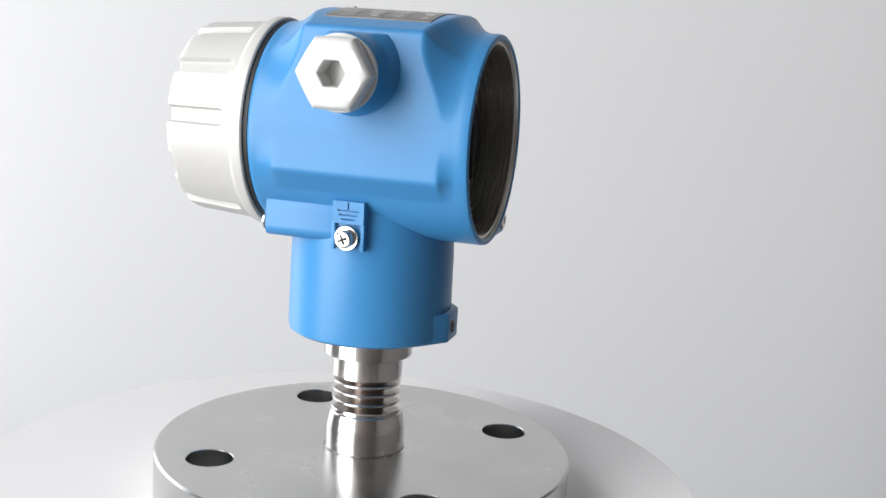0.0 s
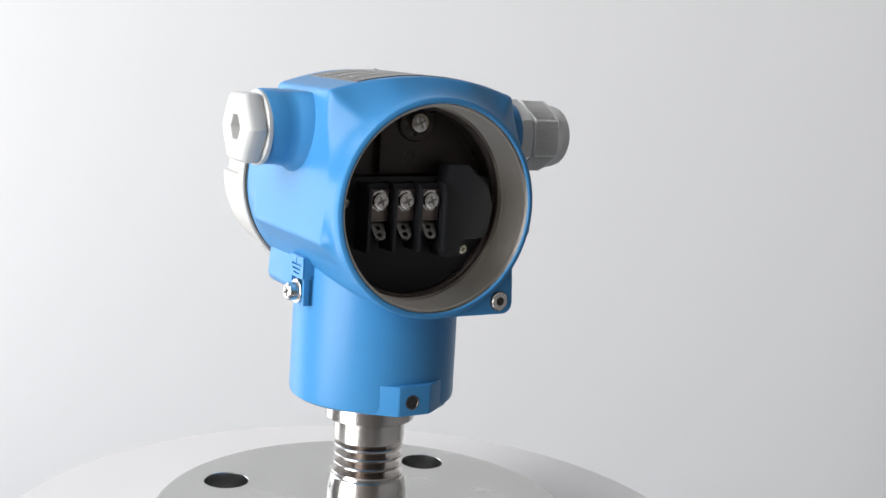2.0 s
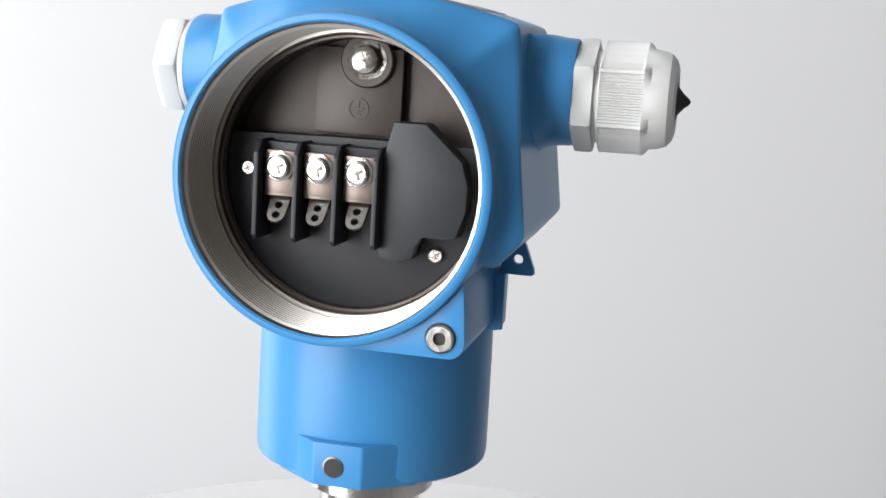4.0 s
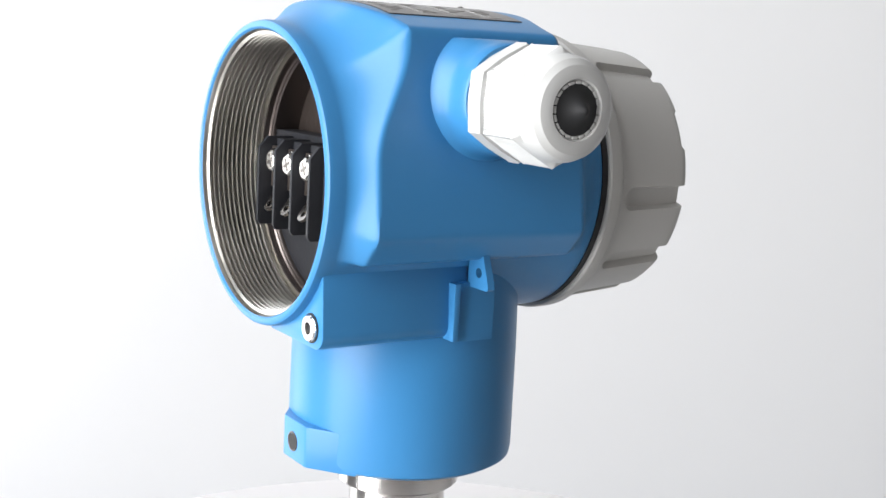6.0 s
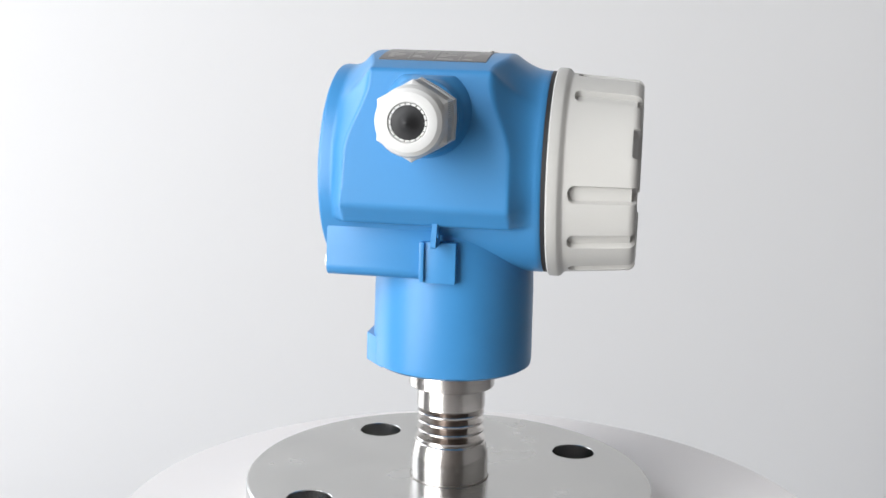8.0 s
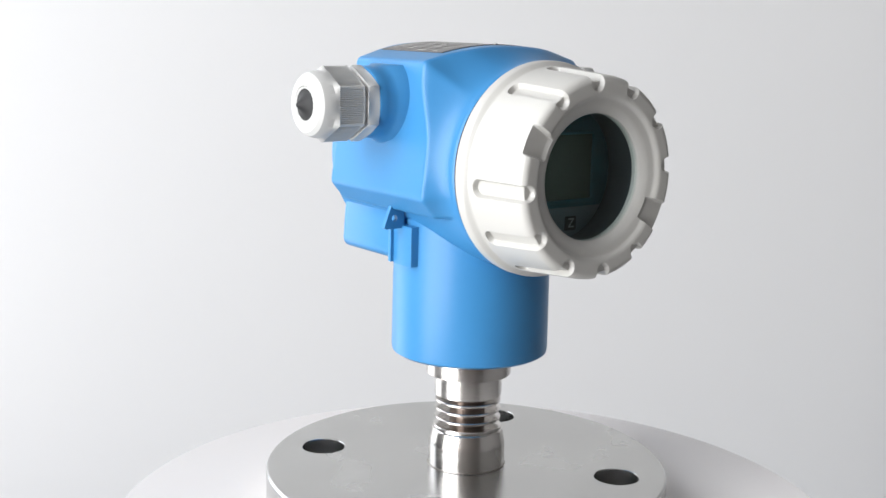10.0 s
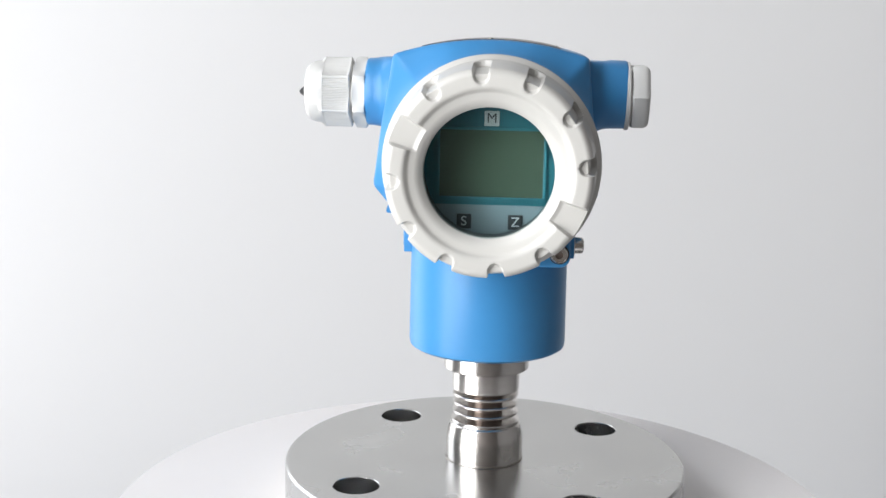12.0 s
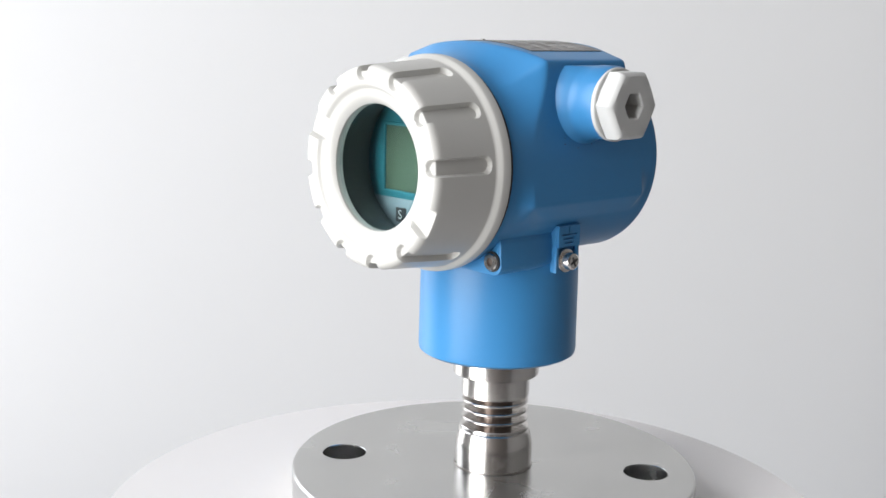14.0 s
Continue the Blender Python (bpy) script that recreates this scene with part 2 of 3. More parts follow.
def build_neck():
    bm = bmesh.new()
    turn(bm, [(0.0158, 0.0), (0.0158, 0.0085), (0.0155, 0.0105), (0.0146, 0.0150), (0.0141, 0.0155), (0.0141, 0.0166), (0.0138, 0.0170), (0.0070, 0.0170)], segs=96)
    neck = part("neck", bm, STEEL_NECK, transmitter, "shiny turned steel neck with cooling fins", sharp=25)
    # core coloured dark to give the gaps between the fins their shade
    b = bmesh.new()
    turn(b, [(0.0074, 0.0166), (0.0072, 0.0172), (0.0072, 0.0298)], segs=64)
    part("spindle", b, BROWN, neck, "spindle between the fins, coloured dark for the shade of the gaps")
    for z in (0.0200, 0.0238, 0.0274):
        b = bmesh.new()
        turn(b, [(0.0070, z - 0.0006), (0.0133, z - 0.0006), (0.0136, z - 0.0003), (0.0136, z + 0.0003), (0.0133, z + 0.0006), (0.0070, z + 0.0006)], segs=96)
        part("cooling_fin", b, STEEL_NECK, neck)
    b = bmesh.new()
    turn(b, [(0.0070, 0.0296), (0.0134, 0.0296), (0.0138, 0.0300), (0.0138, 0.0388)], segs=96)
    part("sleeve", b, STEEL_NECK, neck)
    b = bmesh.new()
    turn(b, [(0.0130, 0.0388), (0.0170, 0.0388), (0.0174, 0.0392), (0.0174, 0.0485)], segs=96)
    part("collar", b, STEEL_NECK, neck)
    # weld bead at the foot of the neck
    b = bmesh.new()
    rows = []
    rnd = random.Random(3)
    for i in range(120):
        a = 2 * math.pi * i / 120
        k = 0.0003 + 0.0002 * rnd.random()
        rows.append([((0.0158 + k * math.cos(q)) * math.cos(a), (0.0158 + k * math.cos(q)) * math.sin(a), 0.0001 + k * math.sin(q)) for q in [math.pi * j / 3 for j in range(6)]])
    rows.append(rows[0])
    grid(b, rows)
    part("weld_bead", b, TAG, neck)


# housing ---------------------------------------------------------------
N = 288
CIRC = 0.0391


def box_radius():
    """Radius of the boxy middle section round the bore axis, by angle."""
    pts = []
    for i in range(33):
        x = 0.0375 - 0.075 * i / 32
        pts.append((x - BX, 0.1728 - 0.0062 * (x / 0.0375) ** 2 - BZ))
    left = [(-0.0422 - BX, 0.1150 - BZ), (-0.0350 - BX, 0.1070 - BZ)]
    right = [(0.0365 - BX, 0.1090 - BZ), (0.0435 - BX, 0.1172 - BZ)]
    poly = right + pts + left
    out = []
    for k in range(N):
        a = 2 * math.pi * k / N
        d = (math.cos(a), math.sin(a))
        best = CIRC
        for p, q in zip(poly, poly[1:]):
            ex, ez = q[0] - p[0], q[1] - p[1]
            den = d[0] * ez - d[1] * ex
            if abs(den) < 1e-12:
                continue
            s = (p[0] * ez - p[1] * ex) / den
            u = (p[0] * d[1] - p[1] * d[0]) / den
            if s > 0 and -1e-6 <= u <= 1 + 1e-6:
                best = max(best, s)
        out.append(best)
    k = [0.0, 0.22, 0.56, 0.22, 0.0]
    return [sum(k[j] * out[(i + j - 2) % N] for j in range(5)) for i in range(N)]


RBOX = box_radius()


def panel_edge(k, front):
    """y at which the boxy section begins to run out to the round collar."""
    a = 2 * math.pi * k / N
    x, z = BX + RBOX[k] * math.cos(a), BZ + RBOX[k] * math.sin(a)
    top, corner, ridge = (-0.0286, -0.0246, -0.0338) if front else (0.0228, 0.0190, 0.0276)
    if z > 0.1665:
        return corner + (top - corner) * smoothstep(0.034, 0.014, abs(x))
    if z > 0.117:
        u = (0.1665 - z) / 0.0495
        return corner + (ridge - corner) * (0.14 * u + 0.86 * smoothstep(0.06, 0.62, u))
    return ridge


def ring_at(y, r):
    return [(BX + r * math.cos(2 * math.pi * k / N), y, BZ + r * math.sin(2 * math.pi * k / N)) for k in range(N)]


def run_out(u):
    """Share of the boxy section left at u on the way to the collar: a soft edge, then a hollow flare."""
    v = (math.sqrt(u * u + 0.0036) - 0.06) / (math.sqrt(1.0036) - 0.06)
    return (1 - v) ** 1.7


def build_housing():
    bm = bmesh.new()
    rows = [ring_at(-0.0438, 0.0368), ring_at(-0.0443, 0.0373), ring_at(-0.0443, 0.0382), ring_at(-0.0438, 0.0389), ring_at(-0.0426, 0.0392)]
    steps = 14
    for i in range(steps + 1):
        u = 1 - i / steps
        f = run_out(u)
        row = []
        for k in range(N):
            a = 2 * math.pi * k / N
            r = CIRC + (RBOX[k] - CIRC) * f
            y = panel_edge(k, True) + (-0.0398 - panel_edge(k, True)) * u
            row.append((BX + r * math.cos(a), y, BZ + r * math.sin(a)))
        rows.append(row)
    for j in (0.015, 0.05, 0.12, 0.3, 0.5, 0.7, 0.88, 0.95, 0.985):
        row = []
        for k in range(N):
            a = 2 * math.pi * k / N
            y0, y1 = panel_edge(k, True), panel_edge(k, False)
            row.append((BX + RBOX[k] * math.cos(a), y0 + (y1 - y0) * j, BZ + RBOX[k] * math.sin(a)))
        rows.append(row)
    for i in range(steps + 1):
        u = i / steps
        f = run_out(u)
        row = []
        for k in range(N):
            a = 2 * math.pi * k / N
            r = CIRC + (RBOX[k] - CIRC) * f
            y = panel_edge(k, False) + (0.0364 - panel_edge(k, False)) * u
            row.append((BX + r * math.cos(a), y, BZ + r * math.sin(a)))
        rows.append(row)
    rows += [ring_at(0.0381, 0.0390), ring_at(0.0388, 0.0384), ring_at(0.0388, 0.0300)]
    grid(bm, rows)
    # round socket below, with its clamp boss
    cx, cy = -0.0008, 0.0023
    turn(bm, [(0.0170, 0.0494), (0.0300, 0.0494), (0.0315, 0.0504), (0.0318, 0.0522), (0.0316, 0.0800), (0.0312, 0.1080)], at=(cx, cy, 0), segs=128, end=False)
    for v in bm.verts:
        if abs(v.co.z - 0.1080) < 1e-6 and abs(math.hypot(v.co.x - cx, v.co.y - cy) - 0.0312) < 1e-5:
            v.co.z = BZ - math.sqrt(0.0378 ** 2 - (v.co.x - BX) ** 2)
    body = part("housing", bm, BLUE, transmitter, "glossy blue painted die-cast housing", H, 38)
    b = bmesh.new()
    prism(b, [(-0.0190, -0.0224), (-0.0066, -0.0316), (0.0062, -0.0316), (0.0185, -0.0224)], "z", 0.0494, 0.0608, 0.0006)
    part("clamp_boss", b, BLUE, body, m=H)
    # side entries
    for s in (-1, 1):
        own = bmesh.new()
        e = 0.0496 if s > 0 else 0.0532
        turn(own, [(0.0170, s * 0.0375), (0.0156, s * 0.0412), (0.0146, s * 0.0424), (0.0139, s * 0.0440), (0.0135, s * 0.0465), (0.0134, s * (e - 0.0007)), (0.0130, s * e), (0.0090, s * e)], "x", (0, -0.0029 if s > 0 else -0.0012, SZ - 0.0010 if s > 0 else SZ), 96)
        for v in own.verts:
            if abs(v.co.x) < 0.0465:
                v.co.z = min(v.co.z, 0.1650)
        part("side_entry", own, BLUE, body, m=H)
    # rails with the cover lock screws, one to each end
    def rail(s):
        o = []
        xo, zb, rr = s * 0.0325, 0.0884, 0.0040
        o.append((s * 0.004, zb))
        for i in range(7):
            a = math.pi / 2 * i / 6
            o.append((xo - s * rr + s * rr * math.sin(a), zb + rr - rr * math.cos(a)))
        o += [(s * 0.0320, 0.1005)]
        for i in range(9):
            x = s * (0.0312 - (0.0312 - 0.004) * i / 8)
            o.append((x, BZ - math.sqrt(0.0379 ** 2 - (x - BX) ** 2)))
        return o
    for s, y0, y1 in ((1, -0.0418, 0.0), (-1, 0.0, 0.0342)):
        b = bmesh.new()
        prism(b, rail(s), "y", y0, y1, 0.0005)
        part("lock_rail", b, BLUE, body, m=H)
    # tab below the seal eyelet
    b = bmesh.new()
    prism(b, [(-0.0042, 0.0878), (0.0080, 0.0878), (0.0080, 0.1035), (-0.0042, 0.1035)], "x", 0.0200, 0.0334, 0.0005)
    block(b, 0.030, 0.0348, -0.0056, -0.0038, 0.0884, 0.1035, 0.0004)
    part("tab", b, BLUE, body, m=H)
    # plate of the earth terminal on the other side
    b = bmesh.new()
    prism(b, [(-0.0058, 0.0965), (0.0066, 0.0965), (0.0066, 0.1050), (-0.0058, 0.1050)], "x", -0.0345, -0.0200, 0.0005)
    prism(b, [(-0.0058, 0.0868), (0.0066, 0.0868), (0.0066, 0.0985), (-0.0058, 0.0985)], "x", -0.0331, -0.0200, 0.0004)
    for y in (-0.0058, 0.0054):
        block(b, -0.0349, -0.0313, y, y + 0.0014, 0.0868, 0.0970, 0.0003)
    part("earth_plate", b, BLUE, body, m=H)
    # small chips in the paint below the plug
    rnd = random.Random(21)
    for i in range(12):
        y, z, r = rnd.gauss(0.001, 0.006), 0.1365 + rnd.gauss(0, 0.0014), rnd.uniform(0.00012, 0.00028)
        x = -0.0375 - 0.0047 * (0.1665 - z) / 0.0515
        b = bmesh.new()
        turn(b, [(r, -0.0005), (r * 0.8, 0.00008)], "z", (0, 0, 0), 7)
        part("paint_chip", b, BLACK, body, m=H @ Matrix.Translation((x - 0.0001, y, z)) @ pose(0, 0, 0, 0, -90))
    return body


build_flange()
build_neck()
housing = build_housing()


def build_eyelet():
    bm = bmesh.new()
    n = 24
    hz, hx, hr = 0.1066, 0.0370, 0.0013
    outline = [(0.0325, 0.1025), (0.0408, 0.1025), (0.0414, 0.1030), (0.0412, 0.1044), (0.0376, 0.1135), (0.0362, 0.1160), (0.0325, 0.1160)]
    rows = []
    for y in (-0.0003, 0.0017):
        e = []
        outer = [bm.verts.new((x, y, z)) for x, z in outline]
        inner = [bm.verts.new((x, y, z)) for x, z in ngon(n, hr, 0, hx, hz)]
        for ring in (outer, inner):
            for i in range(len(ring)):
                e.append(bm.edges.new((ring[i], ring[(i + 1) % len(ring)])))
        bmesh.ops.triangle_fill(bm, edges=e, use_beauty=True)
        rows.append((outer, inner))
    for a, b in zip(rows[0], rows[1]):
        for i in range(len(a)):
            j = (i + 1) % len(a)
            bm.faces.new((a[i], a[j], b[j], b[i]))
    part("seal_eyelet", bm, BLUE, housing, m=H)


def build_earth_sign():
    """Face of the earth plate, with the sign cut through it down to the backing."""
    b = bmesh.new()
    y0, y1, z0, z1 = -0.0056, 0.0064, 0.0967, 0.1048
    c, w = 0.0004, 0.0003
    cuts = [(c - w, c + w, 0.1019, 0.1044)]
    cuts += [(c - half, c + half, z - 0.00035, z + 0.00035) for z, half in ((0.1015, 0.0042), (0.0999, 0.0034), (0.0983, 0.0026))]
    rings = []
    for x in (-0.0344, -0.0354):
        edges, both = [], []
        for u0, u1, v0, v1 in [(y0, y1, z0, z1)] + cuts:
            ring = [b.verts.new((x, u, v)) for u, v in ((u0, v0), (u1, v0), (u1, v1), (u0, v1))]
            both.append(ring)
            edges += [b.edges.new((ring[i], ring[(i + 1) % 4])) for i in range(4)]
        bmesh.ops.triangle_fill(b, edges=edges, use_beauty=True)
        rings.append(both)
    for r0, r1 in zip(*rings):
        for i in range(4):
            j = (i + 1) % 4
            b.faces.new((r0[i], r0[j], r1[j], r1[i]))
    part("earth_sign", b, BLUE, housing, "blue plate face with an engraved earth sign", H)


build_earth_sign()
build_eyelet()


def screw(name, parent, place, aim, r, high, kind, mat=STEEL, washer=0.0, recess=RUBBER):
    """A screw head that looks along aim (a pose turning +z to its axis)."""
    m = H @ Matrix.Translation(place) @ aim
    bm = bmesh.new()
    if kind == "socket":
        turn(bm, [(r, -0.004), (r, high - 0.0004), (r - 0.0004, high), (r * 0.46, high), (r * 0.44, high - 0.0003), (r * 0.44, high - 0.0016)], segs=40)
    else:
        turn(bm, [(r, -0.003), (r, high * 0.55), (r * 0.93, high * 0.85), (r * 0.75, high), (0.0002, high)], segs=40)
    head = part(name, bm, mat, parent, m=m, sharp=30)
    if kind == "cross":
        # darker bars level with the head imitate the shade in the cross slots
        for spin in (0, 90):
            b = bmesh.new()
            block(b, -r * 0.58, r * 0.58, -r * 0.14, r * 0.14, high - 0.0008, high + 0.00006, 0.00003)
            part("cross_shade_bar", b, recess, head, m=m @ pose(0, 0, 0, 0, 0, spin + 25))
    if kind == "socket":
        # darker hexagon filling imitates the shade down in the socket
        b = bmesh.new()
        prism(b, ngon(6, r * 0.50), "z", high - 0.0016, high - 0.0010)
        part("hex_shade_fill", b, recess, head, m=m)
    if washer:
        b = bmesh.new()
        turn(b, [(washer, -0.0022), (washer, -0.0008), (washer - 0.0002, -0.0006), (r * 0.5, -0.0006)], segs=40)
        part("washer", b, mat, head, m=m)
    return head


TO_MY, TO_PY, TO_MX = pose(0, 0, 0, 90), pose(0, 0, 0, -90), pose(0, 0, 0, 0, -90)
screw("cover_screw", housing, (0.0266, -0.0422, 0.0934), TO_MY, 0.0034, 0.0007, "socket", recess=BROWN)
screw("cover_screw", housing, (-0.0282, 0.0348, 0.0936), TO_PY, 0.0033, 0.0012, "socket", recess=BROWN)
screw("earth_screw", housing, (-0.0358, 0.0010, 0.0913), TO_MX, 0.0034, 0.0030, "cross", washer=0.0046)
# dark rings round the cover screws; clamp screw hole on the uncut boss, its shade coloured in
for place, aim, r in (((0.0266, -0.0419, 0.0934), TO_MY, 0.0037), ((-0.0282, 0.0347, 0.0936), TO_PY, 0.0038)):
    b = bmesh.new()
    turn(b, [(r, -0.002), (r, 0.0002)], segs=32)
    part("screw_seat", b, RUBBER, housing, m=H @ Matrix.Translation(place) @ aim)
b = bmesh.new()
turn(b, [(0.0028, -0.001), (0.0028, 0.0001), (0.0024, 0.0002), (0.0021, -0.0002), (0.0021, -0.0008)], segs=32, start=False, end=False)
part("clamp_screw_hole", b, STEP, housing, "bare metal threaded hole, darkened for its shade", H @ Matrix.Translation((-0.0012, -0.0316, 0.0546)) @ TO_MY)
# black disc level with the boss face, in place of the hole's shade
b = bmesh.new()
turn(b, [(0.0022, -0.001), (0.0022, 0.00004)], segs=32)
part("hole_shade_disc", b, RUBBER, housing, m=H @ Matrix.Translation((-0.0012, -0.0316, 0.0546)) @ TO_MY)


def build_nameplate():
    def z_at(x):
        return 0.1728 - 0.0062 * (x / 0.0375) ** 2
    def strip(x0, x1, y0, y1, lift, thick, segs=24):
        bm = bmesh.new()
        rows = []
        for i in range(segs + 1):
            x = x0 + (x1 - x0) * i / segs
            z = z_at(x) + lift
            rows.append([(x, y0, z - thick), (x, y1, z - thick), (x, y1, z), (x, y0, z)])
        grid(bm, rows, True, True, True)
        return bm
    plate = part("nameplate", strip(-0.0265, 0.0265, -0.0240, 0.0160, 0.0003, 0.0006), NAMEPLATE, housing, "dark nameplate with small pale print", H)
    rnd = random.Random(8)
    for s in (-1, 1):
        for col in range(4):
            y = -0.0215 + col * 0.0095
            for row in range(7):
                if rnd.random() < 0.3:
                    continue
                x = s * (0.0248 - row * 0.0023)
                w = rnd.uniform(0.002, 0.0064)
                lo, hi = sorted((x, x - s * 0.0007))
                part("print_bar", strip(lo, hi, y, y + w, 0.00042, 0.0002, 2), PRINT, plate, m=H)
            if col:
                lo, hi = sorted((s * 0.0250, s * 0.0090))
                part("print_bar", strip(lo, hi, y - 0.0014, y - 0.0011, 0.00042, 0.0002, 6), PRINT, plate, m=H)


build_nameplate()


def build_rivet():
    b = bmesh.new()
    turn(b, [(0.0010, -0.0004), (0.0010, 0.0002), (0.0007, 0.0005), (0.0002, 0.0006)], segs=20)
    part("rivet", b, STEEL, housing, m=H @ Matrix.Translation((0.0, 0.0145, 0.1730)))


build_rivet()


# terminal compartment ----------------------------------------------------
def build_terminals():
    bm = bmesh.new()
    prof = [(0.0368, -0.0438), (0.0364, -0.0428)]
    y = -0.0428
    while y < -0.0280:
        prof += [(0.0364, y + 0.0001), (0.0356, y + 0.0005), (0.0356, y + 0.0008), (0.0364, y + 0.0012)]
        y += 0.0014
    prof += [(0.0364, y + 0.0004), (0.0349, y + 0.0006)]
    turn(bm, prof, "y", (BX, 0, BZ), 128, False, False)
    part("threaded_bore", bm, ALU, housing, "bare aluminium bore with fine thread", H, 30)
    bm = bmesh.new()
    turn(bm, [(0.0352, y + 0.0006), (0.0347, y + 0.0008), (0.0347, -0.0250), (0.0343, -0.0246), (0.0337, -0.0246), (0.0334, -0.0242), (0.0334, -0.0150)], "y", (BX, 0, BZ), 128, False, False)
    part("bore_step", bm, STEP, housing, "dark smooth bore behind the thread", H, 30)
    bm = bmesh.new()
    turn(bm, [(0.0340, -0.0165), (0.0340, -0.0145), (0.02, -0.0140)], "y", (BX, 0, BZ), 64)
    part("back_plate", bm, CAST, housing, "dark cast metal back plate", H)
    # metal bracket with the inner earth screw
    bm = bmesh.new()
    prism(bm, [(-0.0140, 0.1375), (0.0085, 0.1375), (0.0085, 0.1590), (-0.0140, 0.1590)], "y", -0.0200, -0.0165, 0.0004)
    turn(bm, [(0.0068, -0.0180), (0.0068, -0.0212), (0.0064, -0.0216)], "y", (-0.0005, 0, 0.1560), 40)
    part("earth_bracket", bm, CAST, housing, "dull metal earthing bracket", H)
    screw("inner_earth_screw", housing, (-0.0005, -0.0222, 0.1562), TO_MY, 0.0036, 0.0024, "cross", washer=0.0052, recess=TAG)
    # raised round mark with an earth sign on the bracket
    b = bmesh.new()
    turn(b, [(0.0027, -0.0200), (0.0027, -0.0203), (0.0023, -0.0203), (0.0023, -0.0200)], "y", (-0.0025, 0, 0.1440), 32, False, False)
    for z, half in ((0.1441, 0.0014), (0.1434, 0.0010), (0.1427, 0.0005)):
        block(b, -0.0025 - half, -0.0025 + half, -0.0203, -0.0200, z - 0.00018, z + 0.00018, 0)
    block(b, -0.0027, -0.0023, -0.0203, -0.0200, 0.1443, 0.1458, 0)
    part("earth_mark", b, CAST, housing, m=H)
    # black terminal carrier, open at the top
    bm = bmesh.new()
    o = []
    for i in range(49):
        a = math.radians(160 + (380 - 160) * i / 48)
        o.append((BX + 0.0334 * math.cos(a), BZ + 0.0334 * math.sin(a)))
    o = [p for p in o if p[1] < 0.1368] + [(0.0080, 0.1368), (-0.0080, 0.1368)]
    prism(bm, o, "y", -0.0235, -0.0170, 0.0004)
    carrier = part("terminal_block", bm, BLACK, transmitter, "black plastic terminal block", H)
    bm = bmesh.new()
    prism(bm, [(0.0070, 0.1105), (0.0072, 0.1335), (0.0095, 0.1420), (0.0175, 0.1420), (0.0268, 0.1335), (0.0285, 0.1275), (0.0283, 0.1215), (0.0262, 0.1150), (0.0235, 0.1145), (0.0180, 0.1146), (0.0164, 0.1122), (0.0158, 0.1092), (0.0120, 0.1080), (0.0076, 0.1085)], "y", -0.0300, -0.0225, 0.0006)
    part("cover_block", bm, BLACK, carrier, m=H)
    for x in (-0.0238, -0.0136, -0.0035, 0.0066):
        b = bmesh.new()
        prism(b, [(-0.0225, 0.1110), (-0.0330, 0.1110), (-0.0338, 0.1122), (-0.0338, 0.1325), (-0.0312, 0.1355), (-0.0225, 0.1355)], "x", x - 0.0006, x + 0.0006, 0.0003)
        part("divider", b, BLACK, carrier, m=H)
    b = bmesh.new()
    block(b, -0.0240, 0.0068, -0.0285, -0.0225, 0.1215, 0.1350, 0.0004)
    part("terminal_base", b, BLACK, carrier, m=H)
    for x in (-0.0187, -0.0086, 0.0015):
        b = bmesh.new()
        block(b, x - 0.0040, x + 0.0040, -0.0302, -0.0292, 0.1222, 0.1330, 0.0002)
        block(b, x - 0.0040, x + 0.0040, -0.0302, -0.0260, 0.1218, 0.1230, 0.0002)
        clamp = part("clamp_plate", b, BROWN, carrier, "dull brown plated clamp plate", H)
        # solder tag with two holes
        b = bmesh.new()
        out = [(x - 0.0027, 0.1218), (x + 0.0027, 0.1218)] + [(x + 0.0023 * math.cos(q), 0.1160 + 0.0023 * math.sin(q)) for q in [-math.pi * j / 10 for j in range(11)]]
        rings = []
        for y in (-0.0268, -0.0260):
            e, both = [], []
            for ring in ([bm_v for bm_v in [b.verts.new((u, y, v)) for u, v in out]], [b.verts.new((u, y, v)) for u, v in ngon(14, 0.0010, 0, x, 0.1186)], [b.verts.new((u, y, v)) for u, v in ngon(14, 0.0010, 0, x, 0.1158)]):
                both.append(ring)
                for i in range(len(ring)):
                    e.append(b.edges.new((ring[i], ring[(i + 1) % len(ring)])))
            bmesh.ops.triangle_fill(b, edges=e, use_beauty=True)
            rings.append(both)
        for r0, r1 in zip(*rings):
            for i in range(len(r0)):
                j = (i + 1) % len(r0)
                b.faces.new((r0[i], r0[j], r1[j], r1[i]))
        part("solder_tag", b, TAG, carrier, m=H @ Matrix.Translation((0, -0.0280, 0.1222)) @ Matrix.Rotation(radians(-38), 4, "X") @ Matrix.Translation((0, 0.0264, -0.1222)))
        b = bmesh.new()
        prism(b, [(x + u, 0.1292 + v) for u, v in ngon(8, 0.0039, 0.2 + x * 60)], "y", -0.0310, -0.0303, 0.00015)
        part("clamp_washer", b, STEEL, carrier, m=H)
        screw("terminal_screw", carrier, (x, -0.0305, 0.1292), TO_MY, 0.0031, 0.0022, "cross", recess=TAG)
    screw("fixing_screw", carrier, (-0.0292, -0.0238, 0.1276), TO_MY, 0.0019, 0.0014, "cross", recess=TAG)
    screw("fixing_screw", carrier, (0.0202, -0.0238, 0.1098), TO_MY, 0.0019, 0.0014, "cross", recess=TAG)


build_terminals()


